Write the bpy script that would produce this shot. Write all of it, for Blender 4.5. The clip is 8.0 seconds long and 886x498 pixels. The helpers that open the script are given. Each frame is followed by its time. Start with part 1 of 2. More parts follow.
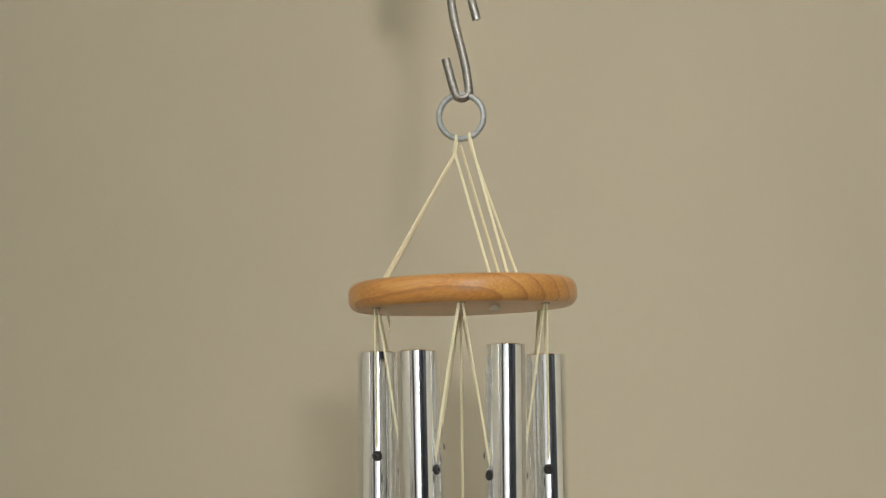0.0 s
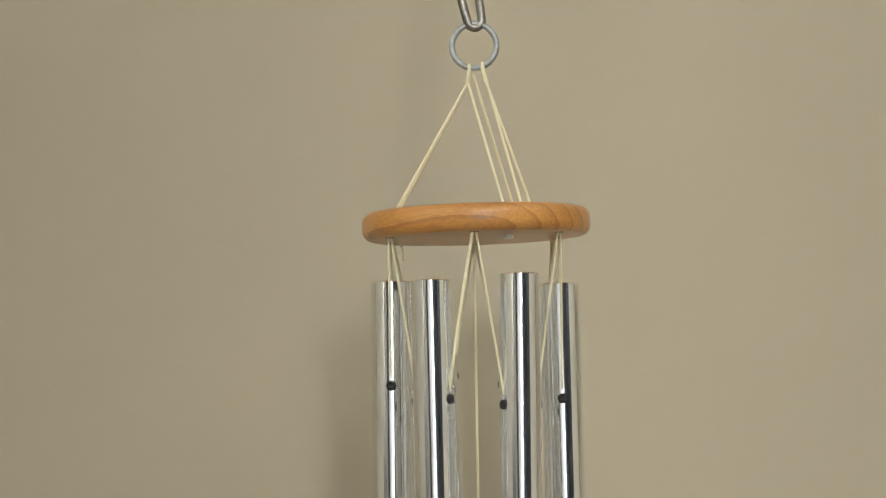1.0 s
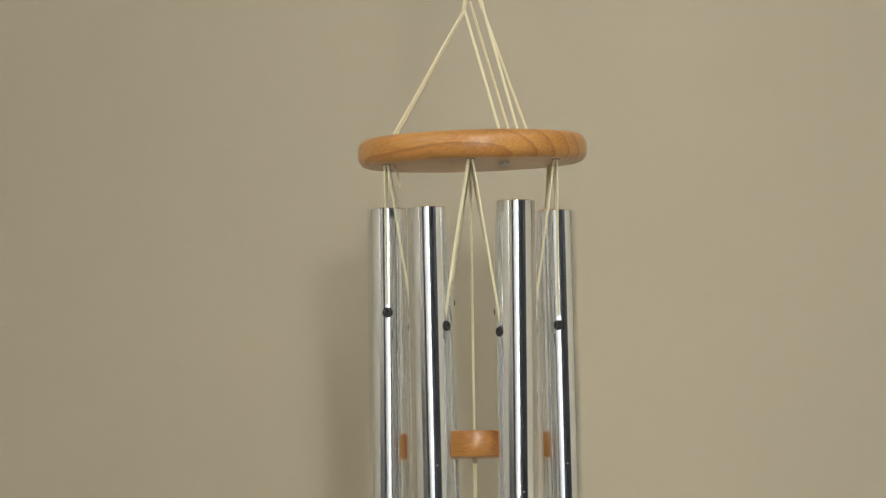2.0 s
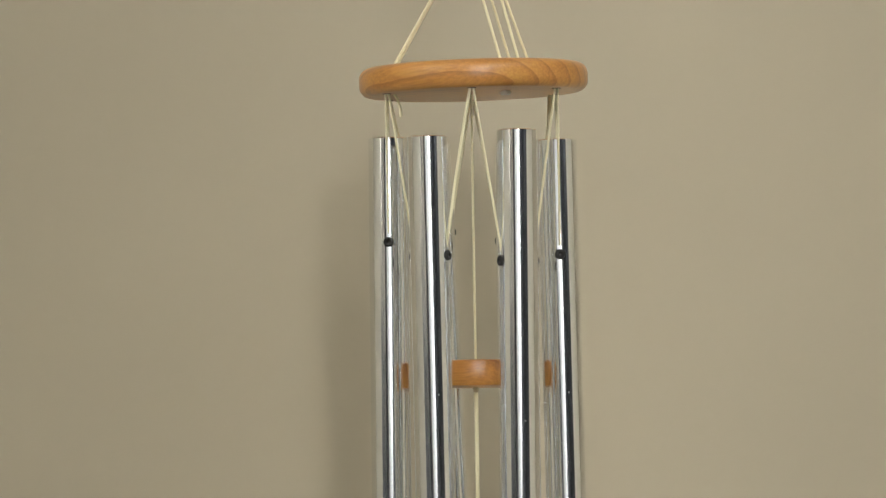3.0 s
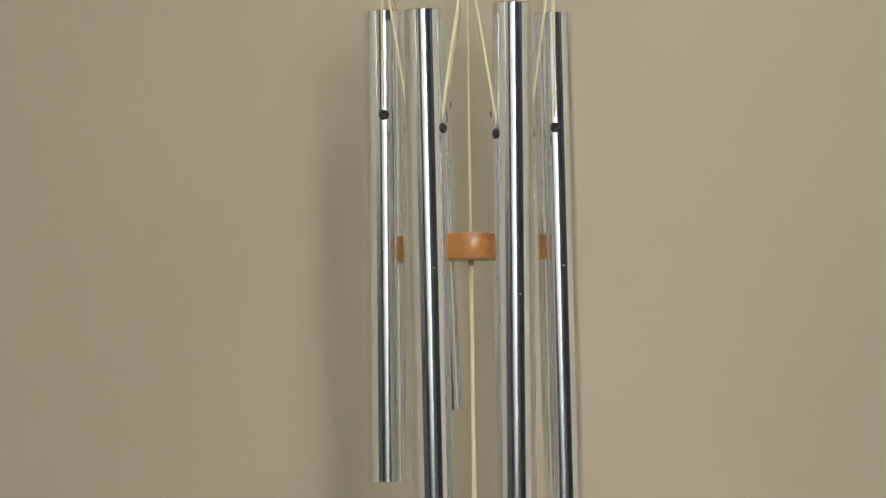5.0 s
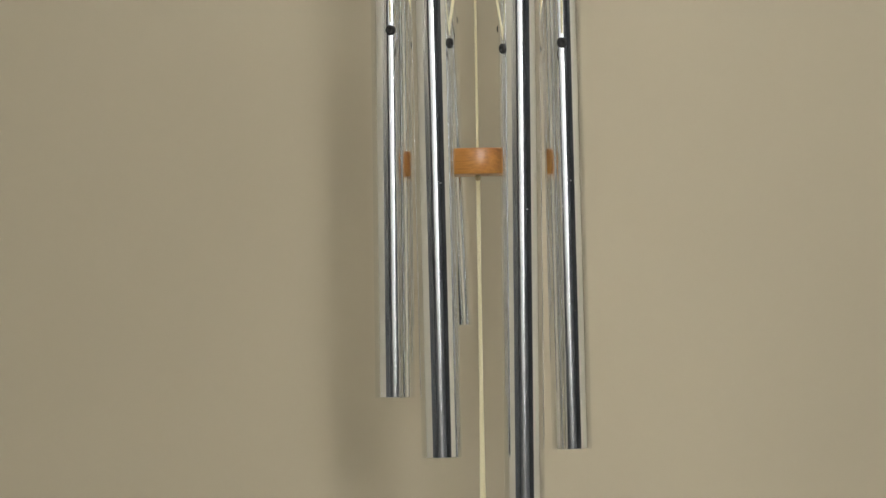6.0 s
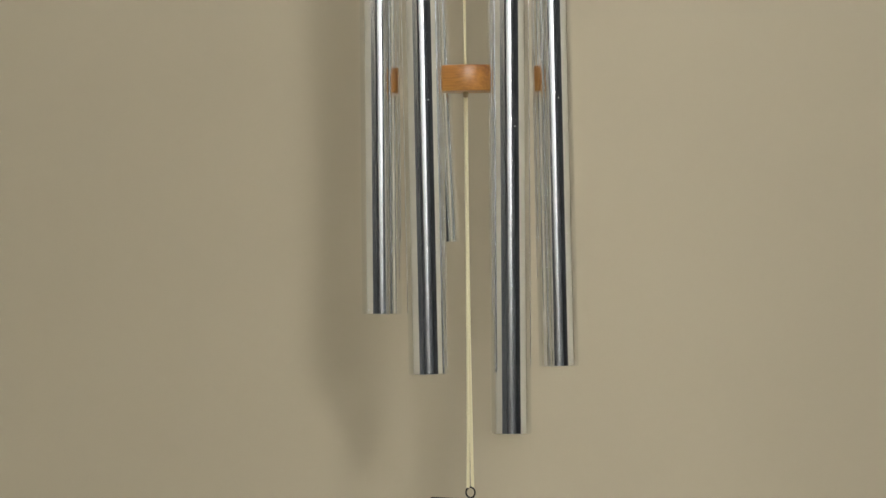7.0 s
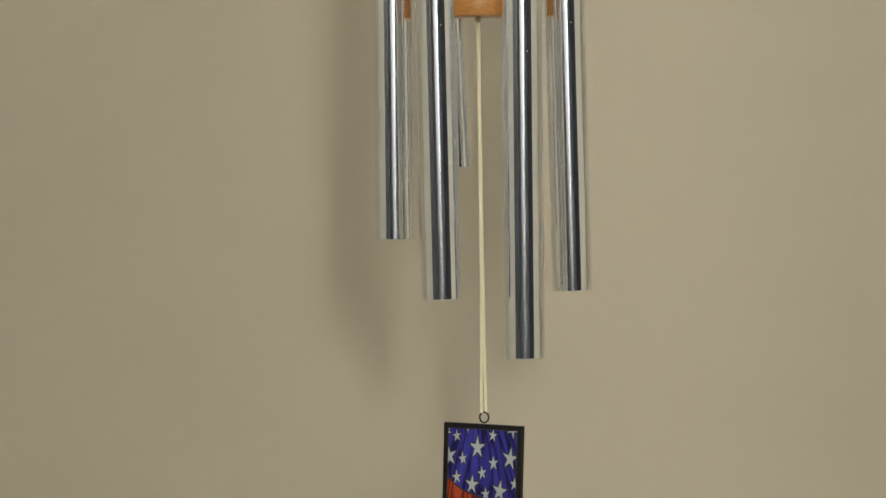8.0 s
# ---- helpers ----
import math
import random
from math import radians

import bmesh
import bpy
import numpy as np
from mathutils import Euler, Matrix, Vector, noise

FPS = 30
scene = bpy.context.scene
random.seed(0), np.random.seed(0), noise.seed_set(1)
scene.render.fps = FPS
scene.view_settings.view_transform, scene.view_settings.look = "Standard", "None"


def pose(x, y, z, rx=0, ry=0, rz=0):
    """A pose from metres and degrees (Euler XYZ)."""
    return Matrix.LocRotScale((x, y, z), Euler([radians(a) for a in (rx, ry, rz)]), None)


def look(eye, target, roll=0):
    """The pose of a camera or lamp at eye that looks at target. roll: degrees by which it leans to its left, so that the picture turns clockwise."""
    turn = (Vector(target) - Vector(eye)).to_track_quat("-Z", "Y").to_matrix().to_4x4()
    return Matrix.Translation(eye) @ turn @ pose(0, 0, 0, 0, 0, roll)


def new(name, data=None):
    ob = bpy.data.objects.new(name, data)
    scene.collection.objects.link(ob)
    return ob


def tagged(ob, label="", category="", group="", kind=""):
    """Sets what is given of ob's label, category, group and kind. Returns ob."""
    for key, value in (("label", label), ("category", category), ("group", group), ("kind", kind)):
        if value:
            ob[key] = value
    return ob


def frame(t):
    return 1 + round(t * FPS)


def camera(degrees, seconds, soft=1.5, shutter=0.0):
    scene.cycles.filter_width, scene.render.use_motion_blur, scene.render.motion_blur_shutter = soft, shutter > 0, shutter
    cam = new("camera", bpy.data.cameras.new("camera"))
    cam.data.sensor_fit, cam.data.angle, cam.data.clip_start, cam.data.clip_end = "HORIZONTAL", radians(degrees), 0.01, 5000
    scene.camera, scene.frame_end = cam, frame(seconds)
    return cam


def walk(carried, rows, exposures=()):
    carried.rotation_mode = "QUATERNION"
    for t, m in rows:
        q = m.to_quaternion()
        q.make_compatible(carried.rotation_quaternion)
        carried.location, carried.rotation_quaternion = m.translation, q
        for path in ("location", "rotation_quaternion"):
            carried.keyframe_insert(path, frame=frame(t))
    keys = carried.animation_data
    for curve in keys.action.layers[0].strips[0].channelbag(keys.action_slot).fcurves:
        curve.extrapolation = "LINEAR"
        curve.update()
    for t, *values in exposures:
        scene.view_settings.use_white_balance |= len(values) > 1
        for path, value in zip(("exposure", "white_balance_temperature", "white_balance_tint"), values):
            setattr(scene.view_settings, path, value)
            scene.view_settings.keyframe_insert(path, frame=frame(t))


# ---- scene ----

# ---------------------------------------------------------------- camera
EYE_Z = 1.45
BACK = 2.16
cam = camera(11.19, 8.0, soft=1.5)
ROWS = [
    (0.0, 96.516, 0.777, 0.277), (0.5, 96.073, 0.832, 0.362), (1.0, 95.626, 0.960, 0.468),
    (1.5, 95.188, 0.940, 0.450), (1.7, 94.990, 0.900, 0.420), (2.8, 93.974, 0.930, 0.390),
    (3.0, 93.803, 0.980, 0.435), (3.5, 93.418, 0.990, 0.492), (4.0, 93.050, 0.899, 0.420),
    (4.5, 92.671, 0.820, 0.320), (4.7, 92.488, 0.850, 0.319), (5.8, 91.341, 1.020, 0.482),
    (6.0, 91.122, 1.000, 0.460), (6.5, 90.582, 0.840, 0.353), (7.0, 90.065, 0.820, 0.297),
    (7.5, 89.581, 0.901, 0.368), (8.0, 89.120, 1.000, 0.461),
]
walk(cam, [(t, pose(0, -BACK, EYE_Z, rx, ry, rz)) for t, rx, ry, rz in ROWS])

# ---------------------------------------------------------------- world and exposure
world = bpy.data.worlds.new("world")
scene.world = world
world.use_nodes = True
wn = world.node_tree
sky = wn.nodes.new("ShaderNodeTexSky")
sky.sky_type = "NISHITA"
sky.sun_disc = False
sky.sun_elevation, sky.sun_rotation = radians(40), radians(20)
wn.links.new(sky.outputs[0], wn.nodes["Background"].inputs[0])
wn.nodes["Background"].inputs[1].default_value = 0.055
scene.view_settings.exposure = -0.06

KEY_POWER = 0.45
ADDED_FILL_POWER = 128.0
DIFFUSER_SKIRT, DIFFUSER_CORE = 0.48, 9.5


def area_lamp(name, eye, target, width, height, power, colour, shape="RECTANGLE"):
    data = bpy.data.lights.new(name, "AREA")
    data.shape, data.size, data.size_y = shape, width, height
    data.energy, data.color = power, colour
    ob = new(name, data)
    ob.matrix_world = look(eye, target)
    return ob


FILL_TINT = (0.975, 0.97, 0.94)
KEY_W, KEY_H = 0.38, 1.0
KEY_AIM = Vector((0.075, 0.2, EYE_Z + 0.14))
KEY_EYE = Vector((0.48, -3.0, EYE_Z + 0.87))
key_lamp = area_lamp("key_lamp", KEY_EYE, KEY_AIM, KEY_W, KEY_H, KEY_POWER, (1.0, 0.96, 0.88))
key_lamp.data.spread = radians(13)  # a honeycomb grid before the strip
# Two unseen lamps, added to fill the room with light off the ceiling.
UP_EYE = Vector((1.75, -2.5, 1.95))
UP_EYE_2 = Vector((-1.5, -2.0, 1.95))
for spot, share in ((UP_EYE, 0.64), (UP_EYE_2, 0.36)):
    area_lamp("added_fill_lamp", spot - Vector((0, 0, 0.03)), spot + Vector((0, 0, 1)), 0.24, 0.24, ADDED_FILL_POWER * share, FILL_TINT)
BOX_EYE, BOX_AIM = Vector((-0.05, -3.7, 1.98)), Vector((0, 0, 1.6))
BOX_W, BOX_H = 2.0, 1.25


# ---------------------------------------------------------------- materials
def material(name, colour=(0.5, 0.5, 0.5), rough=0.5, metal=0.0):
    m = bpy.data.materials.new(name)
    m.use_nodes = True
    b = m.node_tree.nodes["Principled BSDF"]
    b.inputs["Base Color"].default_value = (*colour, 1)
    b.inputs["Roughness"].default_value = rough
    b.inputs["Metallic"].default_value = metal
    return m, m.node_tree.nodes, m.node_tree.links, b


def coords(n, l, scale=(1, 1, 1), turn=(0, 0, 0), kind="Object"):
    tc, mp = n.new("ShaderNodeTexCoord"), n.new("ShaderNodeMapping")
    mp.inputs["Scale"].default_value = scale
    mp.inputs["Rotation"].default_value = turn
    l.new(tc.outputs[kind], mp.inputs["Vector"])
    return mp.outputs[0]


def noise_tex(n, l, vec, scale, detail=3, rough=0.5, distort=0.0):
    t = n.new("ShaderNodeTexNoise")
    t.inputs["Scale"].default_value = scale
    t.inputs["Detail"].default_value = detail
    t.inputs["Roughness"].default_value = rough
    t.inputs["Distortion"].default_value = distort
    l.new(vec, t.inputs["Vector"])
    return t.outputs["Fac"]


def ramp(n, l, fac, stops):
    r = n.new("ShaderNodeValToRGB")
    el = r.color_ramp.elements
    while len(el) < len(stops):
        el.new(0.5)
    for e, (p, c) in zip(el, stops):
        e.position, e.color = p, (*c, 1)
    l.new(fac, r.inputs[0])
    return r.outputs[0]


def mixed(n, l, fac, a, b, mode="MIX"):
    x = n.new("ShaderNodeMix")
    x.data_type, x.blend_type = "RGBA", mode
    for value, sock in ((fac, x.inputs[0]), (a, x.inputs[6]), (b, x.inputs[7])):
        if isinstance(value, (int, float)):
            sock.default_value = value
        elif isinstance(value, tuple):
            sock.default_value = (*value, 1)
        else:
            l.new(value, sock)
    return x.outputs[2]


def maths(n, l, op, a, b=0.0, c=0.0):
    x = n.new("ShaderNodeMath")
    x.operation = op
    for value, sock in zip((a, b, c), x.inputs):
        if isinstance(value, (int, float)):
            sock.default_value = value
        else:
            l.new(value, sock)
    return x.outputs[0]


def bump(n, l, b, height, strength, distance):
    x = n.new("ShaderNodeBump")
    x.inputs["Strength"].default_value = strength
    x.inputs["Distance"].default_value = distance
    l.new(height, x.inputs["Height"])
    l.new(x.outputs[0], b.inputs["Normal"])


def wall_paint(name, colour, rough=0.6):
    """Rolled emulsion: soft mottling and a fine orange-peel relief."""
    m, n, l, b = material(name, colour, rough)
    v = coords(n, l)
    big = noise_tex(n, l, v, 2.2, 4)
    low = tuple(c * 0.93 for c in colour)
    high = tuple(min(1, c * 1.05) for c in colour)
    mott = ramp(n, l, big, [(0.3, low), (0.7, high)])
    grain = noise_tex(n, l, v, 160, 3, 0.6)
    l.new(mixed(n, l, 0.06, mott, ramp(n, l, grain, [(0.35, low), (0.65, high)]), "OVERLAY"), b.inputs["Base Color"])
    bump(n, l, b, noise_tex(n, l, v, 420, 2), 0.05, 0.0005)
    return m


def cedar(name, centre, axis_turn, spacing, light, mid, dark, rough=0.38):
    """Sawn softwood: growth rings as shells round an axis outside the piece, with fibres along it."""
    m, n, l, b = material(name, mid, rough)
    tc, mp = n.new("ShaderNodeTexCoord"), n.new("ShaderNodeMapping")
    mp.inputs["Location"].default_value = centre
    mp.inputs["Rotation"].default_value = axis_turn
    l.new(tc.outputs["Object"], mp.inputs["Vector"])
    v = mp.outputs[0]
    wob = n.new("ShaderNodeTexNoise")
    wob.inputs["Scale"].default_value = 22
    wob.inputs["Detail"].default_value = 2
    l.new(v, wob.inputs["Vector"])
    shift = n.new("ShaderNodeVectorMath")
    shift.operation = "SCALE"
    l.new(wob.outputs["Color"], shift.inputs[0])
    shift.inputs["Scale"].default_value = 0.010
    add = n.new("ShaderNodeVectorMath")
    l.new(v, add.inputs[0])
    l.new(shift.outputs[0], add.inputs[1])
    sep = n.new("ShaderNodeSeparateXYZ")
    l.new(add.outputs[0], sep.inputs[0])
    r2 = maths(n, l, "ADD", maths(n, l, "MULTIPLY", sep.outputs[1], sep.outputs[1]),
               maths(n, l, "MULTIPLY", sep.outputs[2], sep.outputs[2]))
    rad = maths(n, l, "SQRT", r2)
    ring = maths(n, l, "FRACT", maths(n, l, "DIVIDE", rad, spacing))
    base = ramp(n, l, ring, [(0.0, light), (0.70, mid), (0.93, dark), (0.97, dark), (1.0, light)])
    fv = n.new("ShaderNodeMapping")
    fv.inputs["Scale"].default_value = (30, 900, 900)
    l.new(v, fv.inputs["Vector"])
    fibre = noise_tex(n, l, fv.outputs[0], 1.0, 3, 0.6)
    blot = noise_tex(n, l, v, 26, 3)
    tone = mixed(n, l, 0.5, base, ramp(n, l, fibre, [(0.3, (0.30, 0.26, 0.22)), (0.7, (0.72, 0.70, 0.66))]), "OVERLAY")
    tone = mixed(n, l, 0.45, tone, ramp(n, l, blot, [(0.3, (0.30, 0.24, 0.18)), (0.72, (0.72, 0.70, 0.68))]), "OVERLAY")
    l.new(tone, b.inputs["Base Color"])
    l.new(maths(n, l, "MULTIPLY_ADD", fibre, 0.25, rough - 0.12), b.inputs["Roughness"])
    b.inputs["Coat Weight"].default_value = 0.6
    b.inputs["Coat Roughness"].default_value = 0.3
    bump(n, l, b, fibre, 0.12, 0.0004)
    return m


def polished_tube(name):
    """Drawn and polished aluminium: near mirror, smeared along the tube by round-about polishing, a few dust specks."""
    m, n, l, b = material(name, (0.885, 0.905, 0.93), 0.05, 1.0)
    v2 = coords(n, l)
    smear = noise_tex(n, l, v2, 60, 3)
    vor = n.new("ShaderNodeTexVoronoi")
    vor.inputs["Scale"].default_value = 105
    l.new(v2, vor.inputs["Vector"])
    speck = maths(n, l, "LESS_THAN", vor.outputs["Distance"], 0.036)
    rough = maths(n, l, "MULTIPLY_ADD", smear, 0.005, 0.092)
    l.new(maths(n, l, "ADD", rough, maths(n, l, "MULTIPLY", speck, 0.4)), b.inputs["Roughness"])
    tangent = n.new("ShaderNodeTangent")
    tangent.direction_type, tangent.axis = "RADIAL", "Z"
    l.new(tangent.outputs[0], b.inputs["Tangent"])
    b.inputs["Anisotropic"].default_value = 0.82
    b.inputs["Anisotropic Rotation"].default_value = 0.25
    return m


def zinc(name, colour, rough):
    m, n, l, b = material(name, colour, rough, 1.0)
    v = coords(n, l)
    g = noise_tex(n, l, v, 500, 4, 0.65)
    l.new(ramp(n, l, g, [(0.3, tuple(c * 0.7 for c in colour)), (0.7, tuple(min(1, c * 1.2) for c in colour))]), b.inputs["Base Color"])
    l.new(maths(n, l, "MULTIPLY_ADD", g, 0.3, rough - 0.12), b.inputs["Roughness"])
    bump(n, l, b, g, 0.15, 0.0003)
    return m


def cord_fibre(name, colour):
    """Braided polyester: a fine slanting weave."""
    m, n, l, b = material(name, colour, 0.7)
    v = coords(n, l, (1, 1, 1), (0.5, 0.4, 0))
    w = n.new("ShaderNodeTexWave")
    w.inputs["Scale"].default_value = 620
    w.inputs["Distortion"].default_value = 1.5
    l.new(v, w.inputs["Vector"])
    low = tuple(c * 0.93 for c in colour)
    l.new(ramp(n, l, w.outputs["Fac"], [(0.1, low), (0.6, colour)]), b.inputs["Base Color"])
    bump(n, l, b, w.outputs["Fac"], 0.15, 0.0003)
    b.inputs["Subsurface Weight"].default_value = 0.0
    return m


WALL = wall_paint("beige_wall_paint", (0.482, 0.432, 0.330))
WALL_SIDE = wall_paint("cream_wall_paint", (0.84, 0.80, 0.71))
WALL_DARK = wall_paint("charcoal_wall_paint", (0.060, 0.067, 0.080))
WALL_EAST = wall_paint("black_wall_paint", (0.034, 0.037, 0.043))
WALL_PANEL = wall_paint("dark_panelling", (0.130, 0.142, 0.163), 0.5)
CEIL = wall_paint("ceiling_paint", (0.78, 0.77, 0.73))
FLOOR = wall_paint("studio_floor", (0.55, 0.53, 0.48), 0.5)
DISC_WOOD = cedar("cedar_disc", (0.02, 0.05, 0.028), (0.0, 0.10, 0.55), 0.0085,
                  (0.61, 0.315, 0.086), (0.565, 0.275, 0.067), (0.43, 0.188, 0.044))
CLAP_WOOD = cedar("cedar_clapper", (0.0, 0.03, 0.03), (0.0, 0.0, 0.4), 0.016,
                  (0.60, 0.300, 0.075), (0.54, 0.245, 0.058), (0.40, 0.165, 0.038))
TUBE = polished_tube("polished_aluminium")
STEEL = zinc("zinc_steel", (0.31, 0.305, 0.288), 0.34)
RING_STEEL = zinc("blue_zinc_ring", (0.47, 0.515, 0.54), 0.52)
CORD = cord_fibre("cream_cord", (0.93, 0.88, 0.64))
# Cord browned to carry the shade that falls below the clapper.
SHADED_KNOT = cord_fibre("shaded_knot", (0.50, 0.40, 0.25))
RUBBER = material("black_grommet", (0.012, 0.012, 0.013), 0.5)[0]
# Near-black in place of the shade inside the cord holes.
HOLE_SHADE = material("hole_shade", (0.05, 0.03, 0.018), 0.9)[0]
GLUE = material("clear_glue", (0.97, 0.96, 0.92), 0.45)[0]
BLACK_METAL = zinc("black_enamel", (0.012, 0.012, 0.013), 0.45)
for enamel in (BLACK_METAL,):
    enamel.node_tree.nodes["Principled BSDF"].inputs["Metallic"].default_value = 0.0
    enamel.node_tree.nodes["Principled BSDF"].inputs["Specular IOR Level"].default_value = 0.2
BEZEL = material("brown_black_enamel", (0.030, 0.018, 0.016), 0.5)[0]
STAR_PAINT = wall_paint("star_enamel", (0.45, 0.49, 0.475), 0.45)
OUTLINE = material("outline_enamel", (0.012, 0.012, 0.03), 0.4)[0]


def folded_enamel(name, scale, stops):
    """Enamel with darker folds of cloth fanning down from the top."""
    m, n, l, b = material(name, stops[-1][1], 0.5)
    tc, sep, cmb = n.new("ShaderNodeTexCoord"), n.new("ShaderNodeSeparateXYZ"), n.new("ShaderNodeCombineXYZ")
    l.new(tc.outputs["Object"], sep.inputs[0])
    fan = maths(n, l, "DIVIDE", sep.outputs[0], maths(n, l, "SUBTRACT", 0.080, sep.outputs[2]))
    l.new(fan, cmb.inputs[0])
    l.new(maths(n, l, "MULTIPLY", sep.outputs[2], 1.2), cmb.inputs[1])
    f = noise_tex(n, l, cmb.outputs[0], scale, 1, 0.4)
    l.new(ramp(n, l, f, stops), b.inputs["Base Color"])
    b.inputs["Specular IOR Level"].default_value = 0.2
    return m


BLUE_PAINT = folded_enamel("blue_enamel", 17, [
    (0.36, (0.035, 0.033, 0.25)), (0.44, (0.028, 0.025, 0.21)), (0.475, (0.008, 0.007, 0.06)),
    (0.50, (0.008, 0.007, 0.06)), (0.545, (0.033, 0.030, 0.26)), (0.66, (0.05, 0.045, 0.34))])
RED_PAINT = folded_enamel("red_enamel", 17, [
    (0.44, (0.36, 0.045, 0.013)), (0.475, (0.12, 0.016, 0.008)), (0.50, (0.12, 0.016, 0.008)), (0.545, (0.45, 0.065, 0.018))])


# ---------------------------------------------------------------- mesh helpers
def part(name, bm, mat, parent=None, label=""):
    """One mesh object, with its origin in its middle, under a thing or a part."""
    low = Vector([min(v.co[i] for v in bm.verts) for i in range(3)])
    high = Vector([max(v.co[i] for v in bm.verts) for i in range(3)])
    mid = (low + high) / 2
    for v in bm.verts:
        v.co -= mid
    me = bpy.data.meshes.new(name)
    bm.to_mesh(me)
    bm.free()
    me.materials.append(mat)
    ob = new(name, me)
    at = Vector((0, 0, 0))
    p = parent
    while p:
        at += p.location
        p = p.parent
    ob.location = mid - at
    ob.parent = parent
    if label:
        tagged(ob, label)
    return ob


def smooth(bm, limit=40):
    for f in bm.faces:
        f.smooth = True
    for e in bm.edges:
        if len(e.link_faces) == 2 and e.calc_face_angle() > radians(limit):
            e.smooth = False
    return bm


def box(x0, x1, y0, y1, z0, z1, bevel=0.0):
    bm = bmesh.new()
    bmesh.ops.create_cube(bm, size=1.0, matrix=Matrix.Translation(((x0 + x1) / 2, (y0 + y1) / 2, (z0 + z1) / 2))
                          @ Matrix.Diagonal((x1 - x0, y1 - y0, z1 - z0, 1)))
    if bevel:
        bmesh.ops.bevel(bm, geom=list(bm.edges), offset=bevel, segments=2, profile=0.5, affect="EDGES")
    return bm


def lathe(profile, at, axis=(0, 0, 1), steps=48, closed=True):
    """Turn a profile of (radius, height) round an axis through at."""
    bm = bmesh.new()
    q = Vector((0, 0, 1)).rotation_difference(Vector(axis).normalized()).to_matrix()
    rings = []
    for r, h in profile:
        if r < 1e-7:
            rings.append([bm.verts.new(Vector(at) + q @ Vector((0, 0, h)))])
        else:
            rings.append([bm.verts.new(Vector(at) + q @ Vector((r * math.cos(a), r * math.sin(a), h)))
                          for a in (2 * math.pi * i / steps for i in range(steps))])
    pairs = list(zip(rings, rings[1:])) + ([(rings[-1], rings[0])] if closed else [])
    for a, b in pairs:
        for i in range(steps):
            j = (i + 1) % steps
            vs = [a[i % len(a)], a[j % len(a)], b[j % len(b)], b[i % len(b)]]
            vs = [v for k, v in enumerate(vs) if v not in vs[:k]]
            if len(vs) > 2:
                bm.faces.new(vs)
    bmesh.ops.recalc_face_normals(bm, faces=bm.faces)
    return smooth(bm)


def sweep(points, radius, sides=8, loop=False):
    """A round bar along a line of points."""
    bm = bmesh.new()
    pts = [Vector(p) for p in points]
    count = len(pts)
    rings, side = [], None
    for i, p in enumerate(pts):
        a = pts[i - 1] if (i or loop) else p
        b = pts[(i + 1) % count] if (i < count - 1 or loop) else p
        d = (b - a).normalized()
        if side is None:
            side = d.orthogonal().normalized()
        side = (side - d * side.dot(d)).normalized()
        up = d.cross(side)
        rings.append([bm.verts.new(p + radius * (math.cos(t) * side + math.sin(t) * up))
                      for t in (2 * math.pi * k / sides for k in range(sides))])
    pairs = list(zip(rings, rings[1:])) + ([(rings[-1], rings[0])] if loop else [])
    for a, b in pairs:
        for k in range(sides):
            j = (k + 1) % sides
            bm.faces.new((a[k], a[j], b[j], b[k]))
    if not loop:
        bm.faces.new(rings[0])
        bm.faces.new(rings[-1])
    bmesh.ops.recalc_face_normals(bm, faces=bm.faces)
    return smooth(bm, 60)


def cord_line(a, b, sag=0.0, steps=10, push=(0, 0, 0)):
    a, b, push = Vector(a), Vector(b), Vector(push)
    return [a.lerp(b, i / steps) + push * (sag * 4 * (i / steps) * (1 - i / steps)) for i in range(steps + 1)]


def thing(name, at, label, category, group=""):
    ob = new(name)
    ob.empty_display_size = 0.02
    ob.location = at
    return tagged(ob, label, category, group)


# ---------------------------------------------------------------- room
WALL_Y = 0.205
X0, X1, Y0, H = -1.9, 2.3, -4.2, 3.2


def setting(name, bm, mat, label, category):
    return tagged(part(name, bm, mat), label, category, kind="structure")


setting("wall_north", box(X0 - 0.1, X1 + 0.1, WALL_Y, WALL_Y + 0.1, 0, H), WALL, "plain matt beige painted studio wall", "wall")
setting("wall_west", box(X0 - 0.1, X0, Y0 - 0.1, WALL_Y, 0, H), WALL_SIDE, "pale cream painted side wall of the studio", "wall")
setting("wall_east", box(X1, X1 + 0.1, Y0 - 0.1, WALL_Y, 0, H), WALL_SIDE, "pale cream painted side wall of the studio", "wall")
setting("wall_south", box(X0, X1, Y0 - 0.1, Y0, 0, H), WALL_DARK, "dark charcoal painted back wall of the studio", "wall")
setting("floor", box(X0 - 0.1, X1 + 0.1, Y0 - 0.1, WALL_Y + 0.1, -0.1, 0), FLOOR, "pale grey smooth studio floor", "floor")
setting("ceiling", box(X0 - 0.1, X1 + 0.1, Y0 - 0.1, WALL_Y + 0.1, H, H + 0.1), CEIL, "pale matt painted ceiling", "ceiling")

DADO = 1.72
setting("dado_south", box(X0 + 0.02, X1 - 0.02, Y0, Y0 + 0.02, 0, DADO, 0.002), WALL_PANEL, "dark grey painted lower panelling", "panelling")
setting("dado_west", box(X0, X0 + 0.02, Y0, -1.45, 0, DADO, 0.002), WALL_PANEL, "dark grey painted lower panelling", "panelling")
setting("dado_east", box(X1 - 0.02, X1, Y0, -1.65, 0, H, 0.002), WALL_EAST, "near-black painted panelling of full height", "panelling")


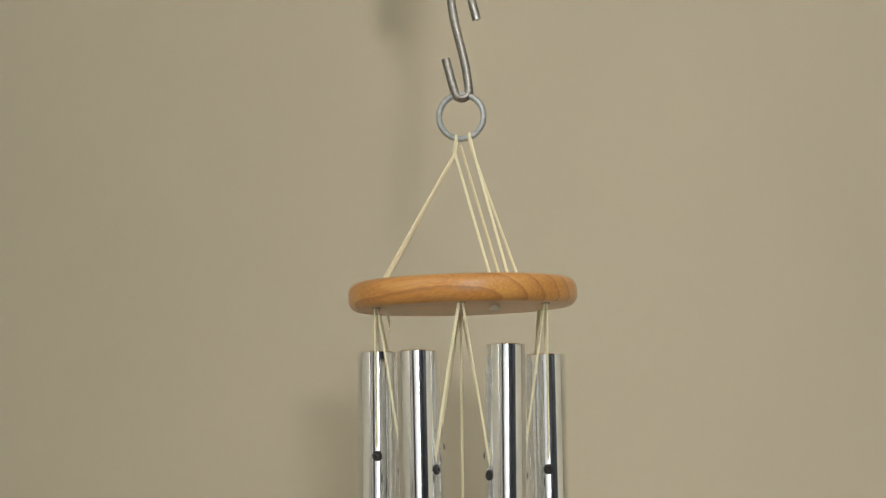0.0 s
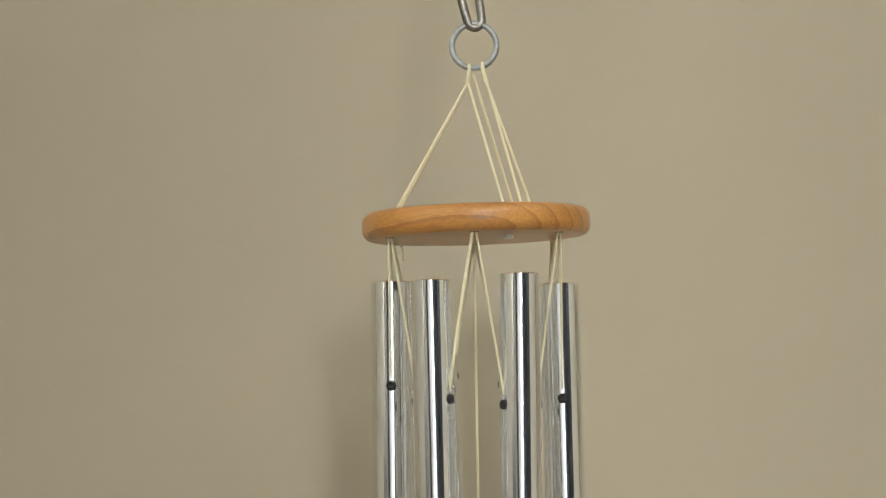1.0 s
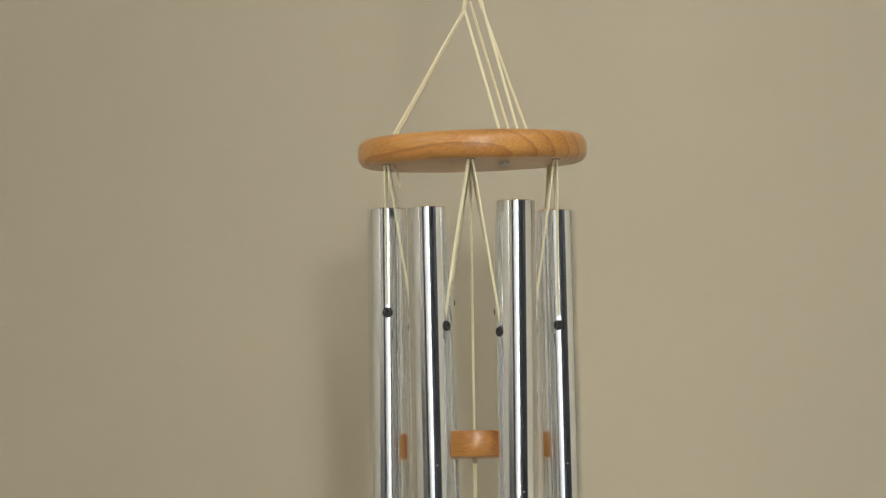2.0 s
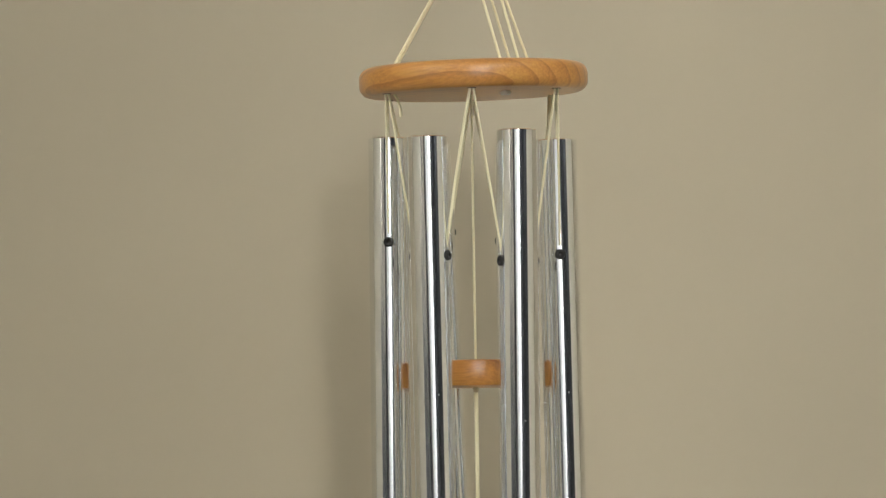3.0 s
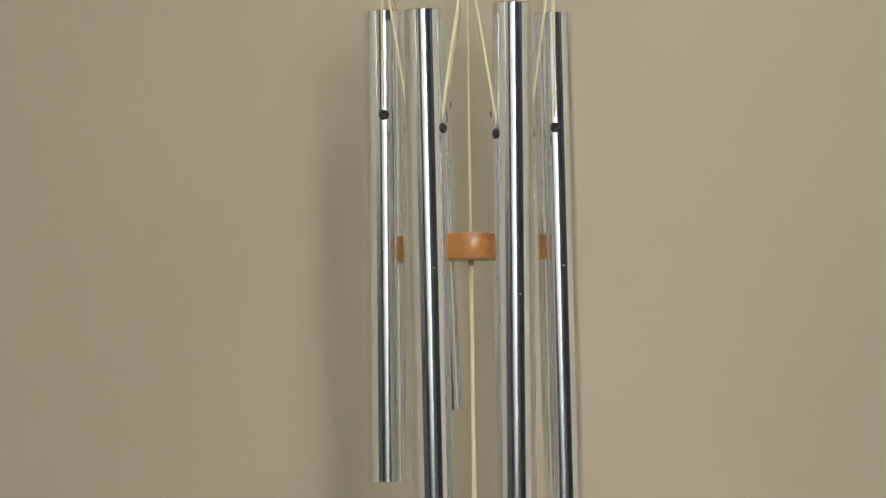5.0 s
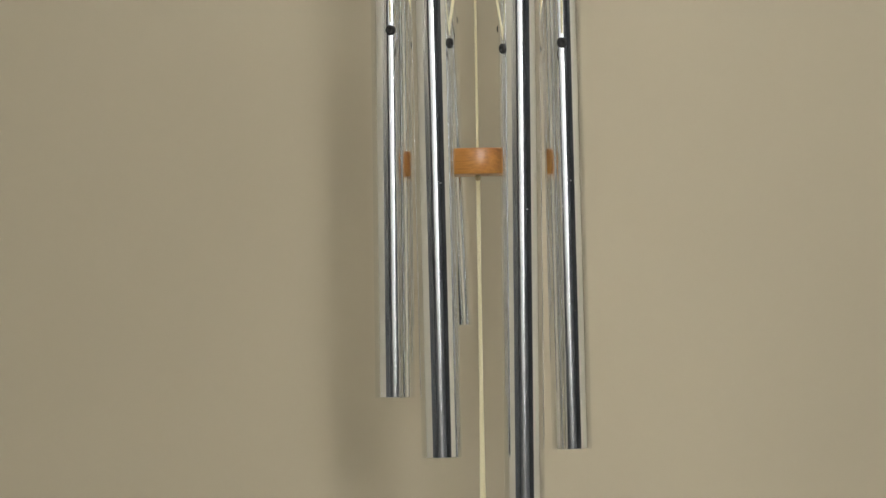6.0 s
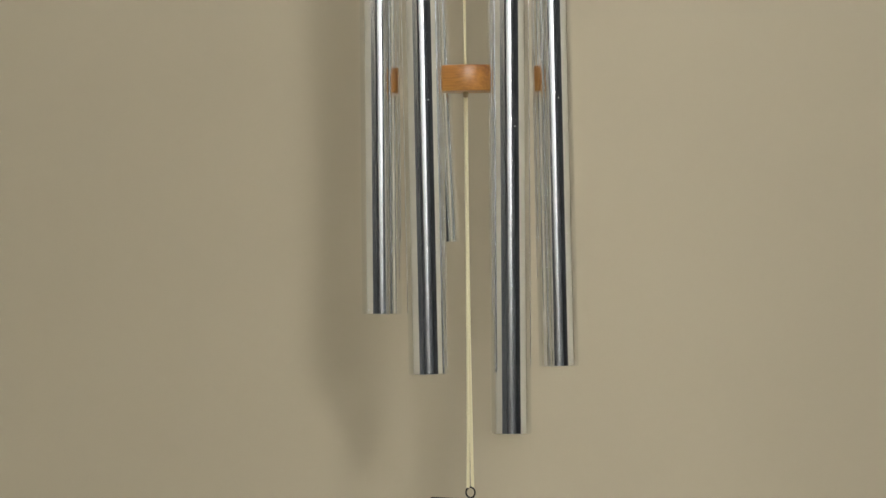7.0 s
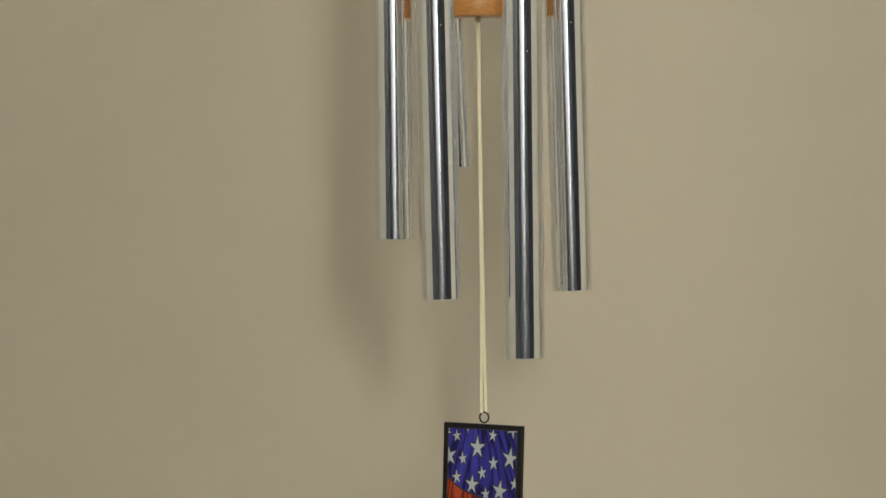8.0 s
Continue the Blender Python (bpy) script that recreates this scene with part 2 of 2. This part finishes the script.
def glowing_cloth():
    """A lamp's white cloth, brightest in front of its upright tube and fading to the rim."""
    m, n, l, b = material("diffuser_cloth", (0.8, 0.8, 0.78), 0.8)
    tc, ln, sep = n.new("ShaderNodeTexCoord"), n.new("ShaderNodeVectorMath"), n.new("ShaderNodeSeparateXYZ")
    ln.operation = "LENGTH"
    l.new(tc.outputs["Object"], ln.inputs[0])
    l.new(tc.outputs["Object"], sep.inputs[0])

    def faded(far, power):
        return maths(n, l, "POWER", maths(n, l, "MAXIMUM", maths(n, l, "SUBTRACT", 1.0, maths(n, l, "MULTIPLY", far, far)), 0.0), power)

    rim = faded(maths(n, l, "MULTIPLY", ln.outputs["Value"], 2.0), 1.9)
    core = faded(maths(n, l, "MULTIPLY_ADD", sep.outputs[0], 10.0, -2.05), 2.0)
    glow = maths(n, l, "MULTIPLY_ADD", core, DIFFUSER_CORE, DIFFUSER_SKIRT)
    l.new(maths(n, l, "MULTIPLY_ADD", rim, glow, 0.12), b.inputs["Emission Strength"])
    b.inputs["Emission Color"].default_value = (0.90, 0.95, 1.0, 1)
    return m


def softbox(name, eye, target, width, height, label, sides=4):
    """The housing of a photographic lamp, open to the front, on a floor stand."""
    ob = thing(name, (eye[0], eye[1], 0), label, "studio lamp")
    m = look(eye, target)
    bm = bmesh.new()
    around = [2 * math.pi * i / sides + math.pi / sides for i in range(sides)]
    reach = 1 / math.cos(math.pi / sides)
    front = [bm.verts.new(m @ Vector((reach * math.cos(a) * width / 2, reach * math.sin(a) * height / 2, -0.01))) for a in around]
    back = [bm.verts.new(m @ Vector((reach * math.cos(a) * width / 5, reach * math.sin(a) * height / 5, 0.22))) for a in around]
    for i in range(sides):
        j = (i + 1) % sides
        bm.faces.new((front[i], front[j], back[j], back[i]))
    bm.faces.new(back)
    bmesh.ops.solidify(bm, geom=bm.faces[:], thickness=0.006)
    part("hood", bm, BLACK_METAL, ob)
    tail = m @ Vector((0, 0, 0.25))
    part("stand_pole", sweep([(tail.x, tail.y, 0.02), (tail.x, tail.y, tail.z)], 0.014, 12), BLACK_METAL, ob)
    for k in range(3):
        a = 2 * math.pi * k / 3 + 0.4
        part("stand_leg", sweep([(tail.x, tail.y, 0.45), (tail.x + 0.32 * math.cos(a), tail.y + 0.32 * math.sin(a), 0.01)], 0.009, 8), BLACK_METAL, ob)
    return ob


softbox("key_softbox", KEY_EYE, KEY_AIM, KEY_W + 0.02, KEY_H + 0.02, "black tall strip softbox lamp on a light stand")


# Bowl, pole and foot of an added fill lamp, out of view.
def fill_uplighter(at):
    ob = thing("added_uplighter", (at.x, at.y, 0), "unseen black bowl lamp added for fill light off the ceiling", "floor lamp", "uplighters")
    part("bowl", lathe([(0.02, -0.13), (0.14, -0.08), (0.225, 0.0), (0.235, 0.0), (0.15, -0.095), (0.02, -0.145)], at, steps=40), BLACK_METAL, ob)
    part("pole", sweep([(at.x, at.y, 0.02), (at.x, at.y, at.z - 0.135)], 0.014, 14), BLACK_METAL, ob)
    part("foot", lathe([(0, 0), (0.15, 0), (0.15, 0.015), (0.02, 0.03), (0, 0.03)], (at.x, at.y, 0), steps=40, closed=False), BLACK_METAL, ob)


fill_uplighter(UP_EYE)
fill_uplighter(UP_EYE_2)
octabox = softbox("octagonal_softbox", BOX_EYE, BOX_AIM, BOX_W + 0.04, BOX_H + 0.04, "black eight-sided softbox lamp on a light stand", 8)
cloth_bm = bmesh.new()
bmesh.ops.create_circle(cloth_bm, cap_ends=True, segments=40, radius=0.5)
cloth = part("diffuser", cloth_bm, glowing_cloth(), octabox, "glowing white diffuser cloth")
turned = look(BOX_EYE, BOX_AIM) @ pose(0, 0, 0, 180, 0, 0)
cloth.matrix_basis = Matrix.Translation(-octabox.location) @ turned @ Matrix.Diagonal((BOX_W, BOX_H, 1, 1))

# ---------------------------------------------------------------- bracket and hook
MM = 0.001


def zz(mm):
    return EYE_Z + mm * MM


HOOK_TOP = 377.5
bracket = thing("wall_bracket", (0.001, WALL_Y, zz(HOOK_TOP)), "plain steel swan-neck bracket fixed to the beige wall", "bracket")
arm_z = zz(HOOK_TOP - 5.6)
part("wall_plate", box(-0.019, 0.021, WALL_Y - 0.004, WALL_Y, arm_z + 0.075, arm_z + 0.145, 0.001), STEEL, bracket)
neck = [(WALL_Y - 0.003, 0.11), (0.04, 0.11)]
neck += [(0.022 - 0.022 * math.sin(a) + 0.018, 0.110 - 0.022 * (1 - math.cos(a))) for a in (math.pi / 2 * i / 6 for i in range(1, 7))]
neck += [(0.018, 0.05), (0.018, 0.016)]
neck += [(0.018 - 0.012 * math.sin(a), 0.016 - 0.016 * (1 - math.cos(a)) + 0.0) for a in (math.pi / 2 * i / 6 for i in range(1, 7))]
neck += [(-0.004, 0.0), (-0.011, 0.003), (-0.013, 0.010)]
part("arm", sweep([(0.0027, y, arm_z + z) for y, z in neck], 0.0030, 14), STEEL, bracket)


part("web_plate", box(-0.020, 0.004, 0.054, 0.066, zz(411), arm_z + 0.1072, 0.0015), STEEL, bracket)


def s_hook():
    """An S of round wire: two half loops joined by a slanting straight."""
    low_c, low_r = Vector((3.0, 323.2)), 3.5
    up_c, up_r = Vector((2.7, 371.0)), 4.6
    lean = radians(14)
    pts = []
    side = Vector((math.cos(lean), math.sin(lean)))
    down = Vector((math.sin(lean), -math.cos(lean)))
    tip = low_c - side * low_r - down * 17.3
    pts.append(tip)
    pts.append(low_c - side * low_r - down * 7)
    for i in range(13):
        a = math.pi * i / 12
        pts.append(low_c - side * low_r * math.cos(a) + down * low_r * math.sin(a))
    s = low_c + side * low_r
    e = up_c - side * up_r
    for i in range(1, 9):
        k = i / 9
        pts.append(s.lerp(e, k) + Vector((0.55, 0)) * math.sin(2 * math.pi * k))
    for i in range(13):
        a = math.pi * i / 12
        pts.append(up_c - side * up_r * math.cos(a) - down * up_r * math.sin(a))
    pts.append(up_c + side * up_r + down * 6)
    pts.append(up_c + side * up_r + down * 14.6)
    bm = sweep([(p.x * MM, 0.0, zz(p.y)) for p in pts], 2.1 * MM, 14)
    ob = part("s_hook", bm, STEEL)
    return tagged(ob, "grey zinc-plated steel S-hook hanging from a bracket", "hook")


s_hook()

# ---------------------------------------------------------------- wind chime
chime = thing("wind_chime", (0.001, 0, zz(-190)), "cedar and polished aluminium wind chime with a flag sail", "wind chime")
CX = 1.0
DISC_C = Vector((2.0, 0.0, 224.4))
DISC_R, DISC_T = 54.9, 13.4
DISC_TURN = Matrix.Rotation(radians(-0.9), 3, "Y") @ Matrix.Rotation(radians(1.8), 3, "X")


def disc_point(x, y, z):
    """A place on the tilted disc, in millimetres from its middle."""
    p = DISC_TURN @ Vector((x, y, z))
    return Vector(((DISC_C.x + p.x) * MM, p.y * MM, zz(DISC_C.z + p.z)))


def top_disc():
    h, c, e = DISC_T / 2, 5.0, 4.8
    prof = [(0.0, -h)]
    prof += [(DISC_R - e + e * math.sin(a), -h + c * (1 - math.cos(a))) for a in (math.pi / 2 * i / 8 for i in range(9))]
    prof += [(DISC_R - e + e * math.cos(a), h - c + c * math.sin(a)) for a in (math.pi / 2 * i / 8 for i in range(9))]
    prof.append((0.0, h))
    bm = lathe([(r * MM, z * MM) for r, z in prof], (0, 0, 0), steps=96, closed=False)
    m = Matrix.Translation((DISC_C.x * MM, 0, zz(DISC_C.z))) @ DISC_TURN.to_4x4()
    bm.transform(m)
    return part("top_disc", smooth(bm, 50), DISC_WOOD, chime, "rounded cedar top disc with visible growth rings")


top_disc()

HOLE_R, TUBE_RING, TUBE_RAD = 46.5, 40.4, 9.5
hole_at = {}
for k in range(6):
    a = radians(30 + 60 * k)
    x, y = HOLE_R * math.cos(a) + CX - DISC_C.x, HOLE_R * math.sin(a)
    hole_at[30 + 60 * k] = disc_point(x, y, -DISC_T / 2)
    # No hole is cut: a dark disc stands for its shaded depth.
    part("hole_shade_disc", lathe([(0, -0.15 * MM), (2.0 * MM, -0.15 * MM), (2.2 * MM, 0.0), (2.0 * MM, 2 * MM), (0, 2 * MM)],
                            hole_at[30 + 60 * k], steps=16, closed=False), HOLE_SHADE, chime, "dark disc standing for the shaded depth of a cord hole")

# angle on the ring, top and bottom x, top and bottom z, grommet height
TUBES = [
    (180, -39.4, -40.7, 197.0, -28.2, 146.8),
    (240, -20.2, -18.4, 194.3, -56.4, 138.0),
    (300, 22.1, 19.9, 196.8, -84.8, 135.0),
    (0, 41.3, 43.4, 194.8, -54.2, 139.4),
    (60, 21.4, 20.5, 197.3, -12.0, 149.6),
    (120, -19.2, -12.8, 197.3, 5.6, 154.2),
]


def grommet(at, axis, parent):
    ring = [(0.0, 0.15), (0.75, 0.15)]
    ring += [(1.55 - 0.95 * math.cos(t), 0.95 * math.sin(t)) for t in (math.pi * i / 8 for i in range(9))]
    ring += [(2.45, -0.9), (0.0, -0.9)]
    bm = lathe([(r * MM, h * MM) for r, h in ring], at, axis, 20, False)
    return part("grommet", bm, RUBBER, parent, "black rubber grommet")


def chime_tube(angle, xt, xb, zt, zb, zg):
    y = TUBE_RING * math.sin(radians(angle)) * MM
    a, b = Vector((xb * MM, y, zz(zb))), Vector((xt * MM, y, zz(zt)))
    length, axis = (b - a).length, (b - a).normalized()
    R, r, e = TUBE_RAD * MM, (TUBE_RAD - 1.6) * MM, 0.3 * MM
    prof = [(r, e), (r + e, 0), (R - e, 0), (R, e), (R, length / 3), (R, 2 * length / 3), (R, length - e), (R - e, length), (r + e, length), (r, length - e)]
    tube = part("chime_tube", lathe(prof, a, axis, 72), TUBE, chime, "polished aluminium chime tube")
    ends = {}
    for turn in (-90, 90):
        d = Vector((math.cos(radians(angle + turn)), math.sin(radians(angle + turn)), 0))
        c = a.lerp(b, (zz(zg) - a.z) / (b.z - a.z))
        spot = c + d * (R + 0.0002)
        grommet(spot, d, tube)
        ends[(angle + turn // 3) % 360] = spot - d * 0.0015
    return ends


for row in TUBES:
    for hole, end in chime_tube(*row).items():
        start = hole_at[hole] + Vector((0, 0, 0.001))
        side = Vector((0.0011 if end.x > start.x else -0.0011, 0, 0))
        part("cord", sweep(cord_line(start + side * 0.5, end), 0.57 * MM), CORD, chime)
        if row[0] == 240 and hole == 270:
            part("cord", sweep(cord_line(start + side * 0.9, end + Vector((0, 0, 0.0008)), 0.0005, push=(-1, 0, 0)), 0.38 * MM), CORD, chime)

back = hole_at[30] + Vector((-0.0022, 0, 0.001))
part("cord", sweep(cord_line(back, (0.0385, 0.006, zz(170)), 0.001, push=(-1, 0, 0)), 1.0 * MM), CORD, chime)
# frayed tail of a cord under the disc, and a blob of glue
tail = hole_at[210] + Vector((0.003, 0.006, 0.001))
part("cord_tail", sweep([tail, tail + Vector((0.0018, 0, -0.003)), tail + Vector((0.0030, 0, -0.007)), tail + Vector((0.0034, 0, -0.0115))], 0.6 * MM), CORD, chime)
blob = bmesh.new()
for i in range(9):
    c = disc_point(15.0 + random.uniform(-2.6, 2.6), random.uniform(-24, -13), -DISC_T / 2 - 0.8)
    bmesh.ops.create_icosphere(blob, subdivisions=2, radius=random.uniform(0.8, 1.3) * MM, matrix=Matrix.Translation(c))
for v in blob.verts:
    v.co += 0.0005 * noise.noise_vector(v.co * 900)
part("glue_blob", smooth(blob, 80), GLUE, chime, "clear whitish blob of glue under the disc")

# hanging ring and its cords
RING_C = Vector((2.6, 0.0, 310.8))
ring_prof = [(10.8 + 1.4 * math.cos(t), 1.4 * math.sin(t)) for t in (2 * math.pi * i / 12 for i in range(12))]
part("hanging_ring", lathe([(r * MM, h * MM) for r, h in ring_prof], (RING_C.x * MM, 0, zz(RING_C.z)), (0.12, 1, 0.0), 64), RING_STEEL, chime,
     "bluish zinc-plated steel ring")
KNOT_L = Vector((0.0 * MM, 0, zz(299.2)))
KNOT_R = Vector((6.4 * MM, 0, zz(300.2)))
for knot, low in ((KNOT_L, Vector((-1.0 * MM, 0, zz(292.5)))), (KNOT_R, Vector((8.0 * MM, 0, zz(293.5))))):
    loop = []
    for i in range(15):
        t = 2 * math.pi * i / 14
        loop.append(knot + Vector((0, 2.0 * MM * math.sin(t), 2.3 * MM * math.cos(t))))
    part("cord_loop", sweep(loop, 0.75 * MM, 8), CORD, chime)
    part("cord_loop", sweep(cord_line(knot + Vector((0, -0.0018, 0)), low), 1.0 * MM), CORD, chime)
for knot, x, y in ((Vector((-1.0, -1.0, 292.5)), -37.0, -8), (Vector((-0.7, 1.0, 292.5)), -36.5, 10),
                   (Vector((-0.6, -0.6, 292.5)), 15.6, -27), (Vector((2.0, 1.2, 297.0)), 21.6, 27),
                   (Vector((7.6, -1.0, 296.0)), 24.2, -22), (Vector((8.0, 1.0, 293.5)), 30.4, 22)):
    a = Vector((knot.x * MM, knot.y * MM, zz(knot.z)))
    part("hanging_cord", sweep(cord_line(a, disc_point(x - DISC_C.x, y, DISC_T / 2 - 1)), 0.66 * MM), CORD, chime)

# clapper and its cord
CLAP_Z, CLAP_H, CLAP_R = 83.5, 12.4, 20.0
h = CLAP_H / 2
prof = [(0, -h), (CLAP_R - 0.8, -h), (CLAP_R - 0.25, -h + 0.25), (CLAP_R, -h + 0.8), (CLAP_R, h - 0.8), (CLAP_R - 0.25, h - 0.25), (CLAP_R - 0.8, h), (0, h)]
part("clapper", lathe([(r * MM, z * MM) for r, z in prof], (0.0007, 0, zz(CLAP_Z)), steps=72, closed=False), CLAP_WOOD, chime, "round cedar clapper disc")
part("clapper_cord", sweep(cord_line(disc_point(-1.2, 0, -DISC_T / 2 + 1), (0.0007, 0, zz(CLAP_Z + h - 1))), 0.60 * MM), CORD, chime)
knot = bmesh.new()
bmesh.ops.create_icosphere(knot, subdivisions=2, radius=1.6 * MM, matrix=Matrix.Translation((0.0007, 0, zz(CLAP_Z - h - 1.2))) @ Matrix.Diagonal((0.9, 0.9, 1.2, 1)))
part("cord_knot", smooth(knot, 80), SHADED_KNOT, chime, "cord knot with the shade under the clapper in its colour")
SAIL_RING = Vector((0.0003, 0, zz(-114.0)))
for s in (-1, 1):
    part("sail_cord", sweep(cord_line((0.0007 + s * 0.0003, 0, zz(CLAP_Z - h)), SAIL_RING + Vector((s * 0.0011, 0, 0.0022)), 0.0005, push=(-s, 0, 0)), 0.78 * MM), CORD, chime)

# ---------------------------------------------------------------- sail
SAIL_W, SAIL_H, SAIL_T = 40.6, 66.0, 3.2
SAIL_M = Matrix.Translation((0.0003, 0, zz(-117.2))) @ Matrix.Rotation(radians(-24), 4, "Z") @ Matrix.Rotation(radians(2.6), 4, "Y")
ring_m = [(2.5 + 0.42 * math.cos(t), 0.42 * math.sin(t)) for t in (2 * math.pi * i / 8 for i in range(8))]


def on_sail(bm):
    for v in bm.verts:
        v.co = SAIL_M @ (v.co * MM)
    return bm


def prism(outline, y0, y1):
    bm = bmesh.new()
    a = [bm.verts.new((x, y0, z)) for x, z in outline]
    b = [bm.verts.new((x, y1, z)) for x, z in outline]
    bm.faces.new(a)
    bm.faces.new(list(reversed(b)))
    for i in range(len(a)):
        j = (i + 1) % len(a)
        bm.faces.new((a[j], a[i], b[i], b[j]))
    bmesh.ops.recalc_face_normals(bm, faces=bm.faces)
    return bm


def clipped(poly, x0, x1, z0, z1):
    """A polygon cut to a rectangle."""
    for axis, limit, sign in ((0, x0, 1), (0, x1, -1), (1, z0, 1), (1, z1, -1)):
        out = []
        for i, p in enumerate(poly):
            q = poly[i - 1]
            pin, qin = sign * (p[axis] - limit) >= 0, sign * (q[axis] - limit) >= 0
            if pin != qin:
                k = (limit - q[axis]) / (p[axis] - q[axis])
                out.append((q[0] + k * (p[0] - q[0]), q[1] + k * (p[1] - q[1])))
            if pin:
                out.append(p)
        poly = out
        if not poly:
            break
    return poly


BORDER, BORDER_L = 2.1, 1.6
w2 = SAIL_W / 2
frame_bm = bmesh.new()
for x0, x1, z0, z1 in ((-w2, -w2 + BORDER_L, -SAIL_H, 0), (w2 - BORDER, w2, -SAIL_H, 0),
                       (-w2 + BORDER_L, w2 - BORDER, -BORDER, 0), (-w2 + BORDER_L, w2 - BORDER, -SAIL_H, -SAIL_H + BORDER)):
    bmesh.ops.create_cube(frame_bm, size=1.0, matrix=Matrix.Translation(((x0 + x1) / 2, 0, (z0 + z1) / 2)) @ Matrix.Diagonal((x1 - x0, SAIL_T, z1 - z0, 1)))
bmesh.ops.remove_doubles(frame_bm, verts=frame_bm.verts, dist=0.001)
sail = part("sail", on_sail(frame_bm), BLACK_METAL, chime, "black framed enamel sail with a waving flag")
part("sail_ring", lathe([(r * MM, q * MM) for r, q in ring_m], SAIL_RING, (0.6, 1, 0), 28), BLACK_METAL, sail, "small black wire ring")
bezel = bmesh.new()
for x0, x1, z0, z1 in ((-w2 + BORDER_L, -w2 + BORDER_L + 0.55, -SAIL_H + BORDER, -BORDER), (w2 - BORDER - 0.7, w2 - BORDER, -SAIL_H + BORDER, -BORDER),
                       (-w2 + BORDER_L + 0.55, w2 - BORDER - 0.7, -BORDER - 0.5, -BORDER)):
    bmesh.ops.create_cube(bezel, size=1.0, matrix=Matrix.Translation(((x0 + x1) / 2, 0, (z0 + z1) / 2)) @ Matrix.Diagonal((x1 - x0, SAIL_T * 0.66, z1 - z0, 1)))
part("bezel", on_sail(bezel), BEZEL, sail, "dark brown inner edge of the frame")
PX0, PX1, PZ0, PZ1 = -w2 + BORDER_L, w2 - BORDER, -SAIL_H + BORDER, -BORDER
part("blue_field", on_sail(prism([(PX0, PZ0), (PX1, PZ0), (PX1, PZ1), (PX0, PZ1)], -0.6, 0.6)), BLUE_PAINT, sail, "blue enamel field with darker folds")


def star(x, z, size, turn):
    """A five-pointed star with a dark outline, cut off by the frame where it meets it."""
    for grow, y0, y1, mat, name in ((1.30, -0.72, -0.58, OUTLINE, "star_outline"), (1.0, -0.84, -0.70, STAR_PAINT, "star")):
        poly = []
        for i in range(10):
            r = size * grow if i % 2 == 0 else size * (0.36 * grow + 0.07 * (grow > 1))
            a = radians(90 + turn + 36 * i)
            poly.append((x + 0.93 * r * math.cos(a), z + 1.28 * r * math.sin(a)))
        poly = clipped(poly, PX0 + 0.02, PX1 - 0.02, PZ0 + 0.02, PZ1 - 0.02)
        if len(poly) > 2:
            part(name, on_sail(prism(poly, y0, y1)), mat, sail)


STARS = [(-13.8, -6.2, 2.4, 8), (-2.9, -11.3, 4.4, 0), (5.0, -5.2, 2.5, -6), (-10.4, -17.0, 2.5, 10), (5.6, -18.4, 2.9, 4),
         (14.2, -15.8, 4.3, -8), (-17.6, -16.2, 4.2, 12), (-13.4, -26.0, 2.7, 6), (-5.3, -29.2, 3.8, -4), (-0.2, -23.4, 2.7, 10),
         (1.9, -33.4, 2.6, 5), (9.2, -31.6, 4.2, -8), (16.8, -27.8, 2.5, 0), (-8.1, -1.6, 2.3, 36), (15.4, -1.9, 3.3, 40), (-18.6, -4.4, 1.9, 36)]
for row in STARS:
    star(*row)


def stripe(offset, width, mat, name):
    """A waving stripe of the flag, rising to the left edge."""
    top, low = [], []
    for i in range(25):
        x = PX0 + (PX1 - PX0) * i / 24
        u = i / 24
        zt = offset - 10.5 * (1 - math.exp(-u / 0.25)) - 1.5 * u
        top.append((x, zt))
        low.append((x, zt - width))
    poly = clipped(top + low[::-1], PX0 + 0.02, PX1 - 0.02, PZ0 + 0.02, PZ1 - 0.02)
    if len(poly) > 2:
        part(name, on_sail(prism(poly, -0.78, -0.59)), mat, sail)


stripe(-24.8, 0.8, OUTLINE, "stripe_outline")
for k, (mat, name) in enumerate(((RED_PAINT, "red_stripe"), (STAR_PAINT, "white_stripe")) * 2):
    stripe(-25.6 - 10.5 * k, 9.9, mat, name)
    stripe(-25.6 - 10.5 * k - 9.9, 0.6, OUTLINE, "stripe_outline")
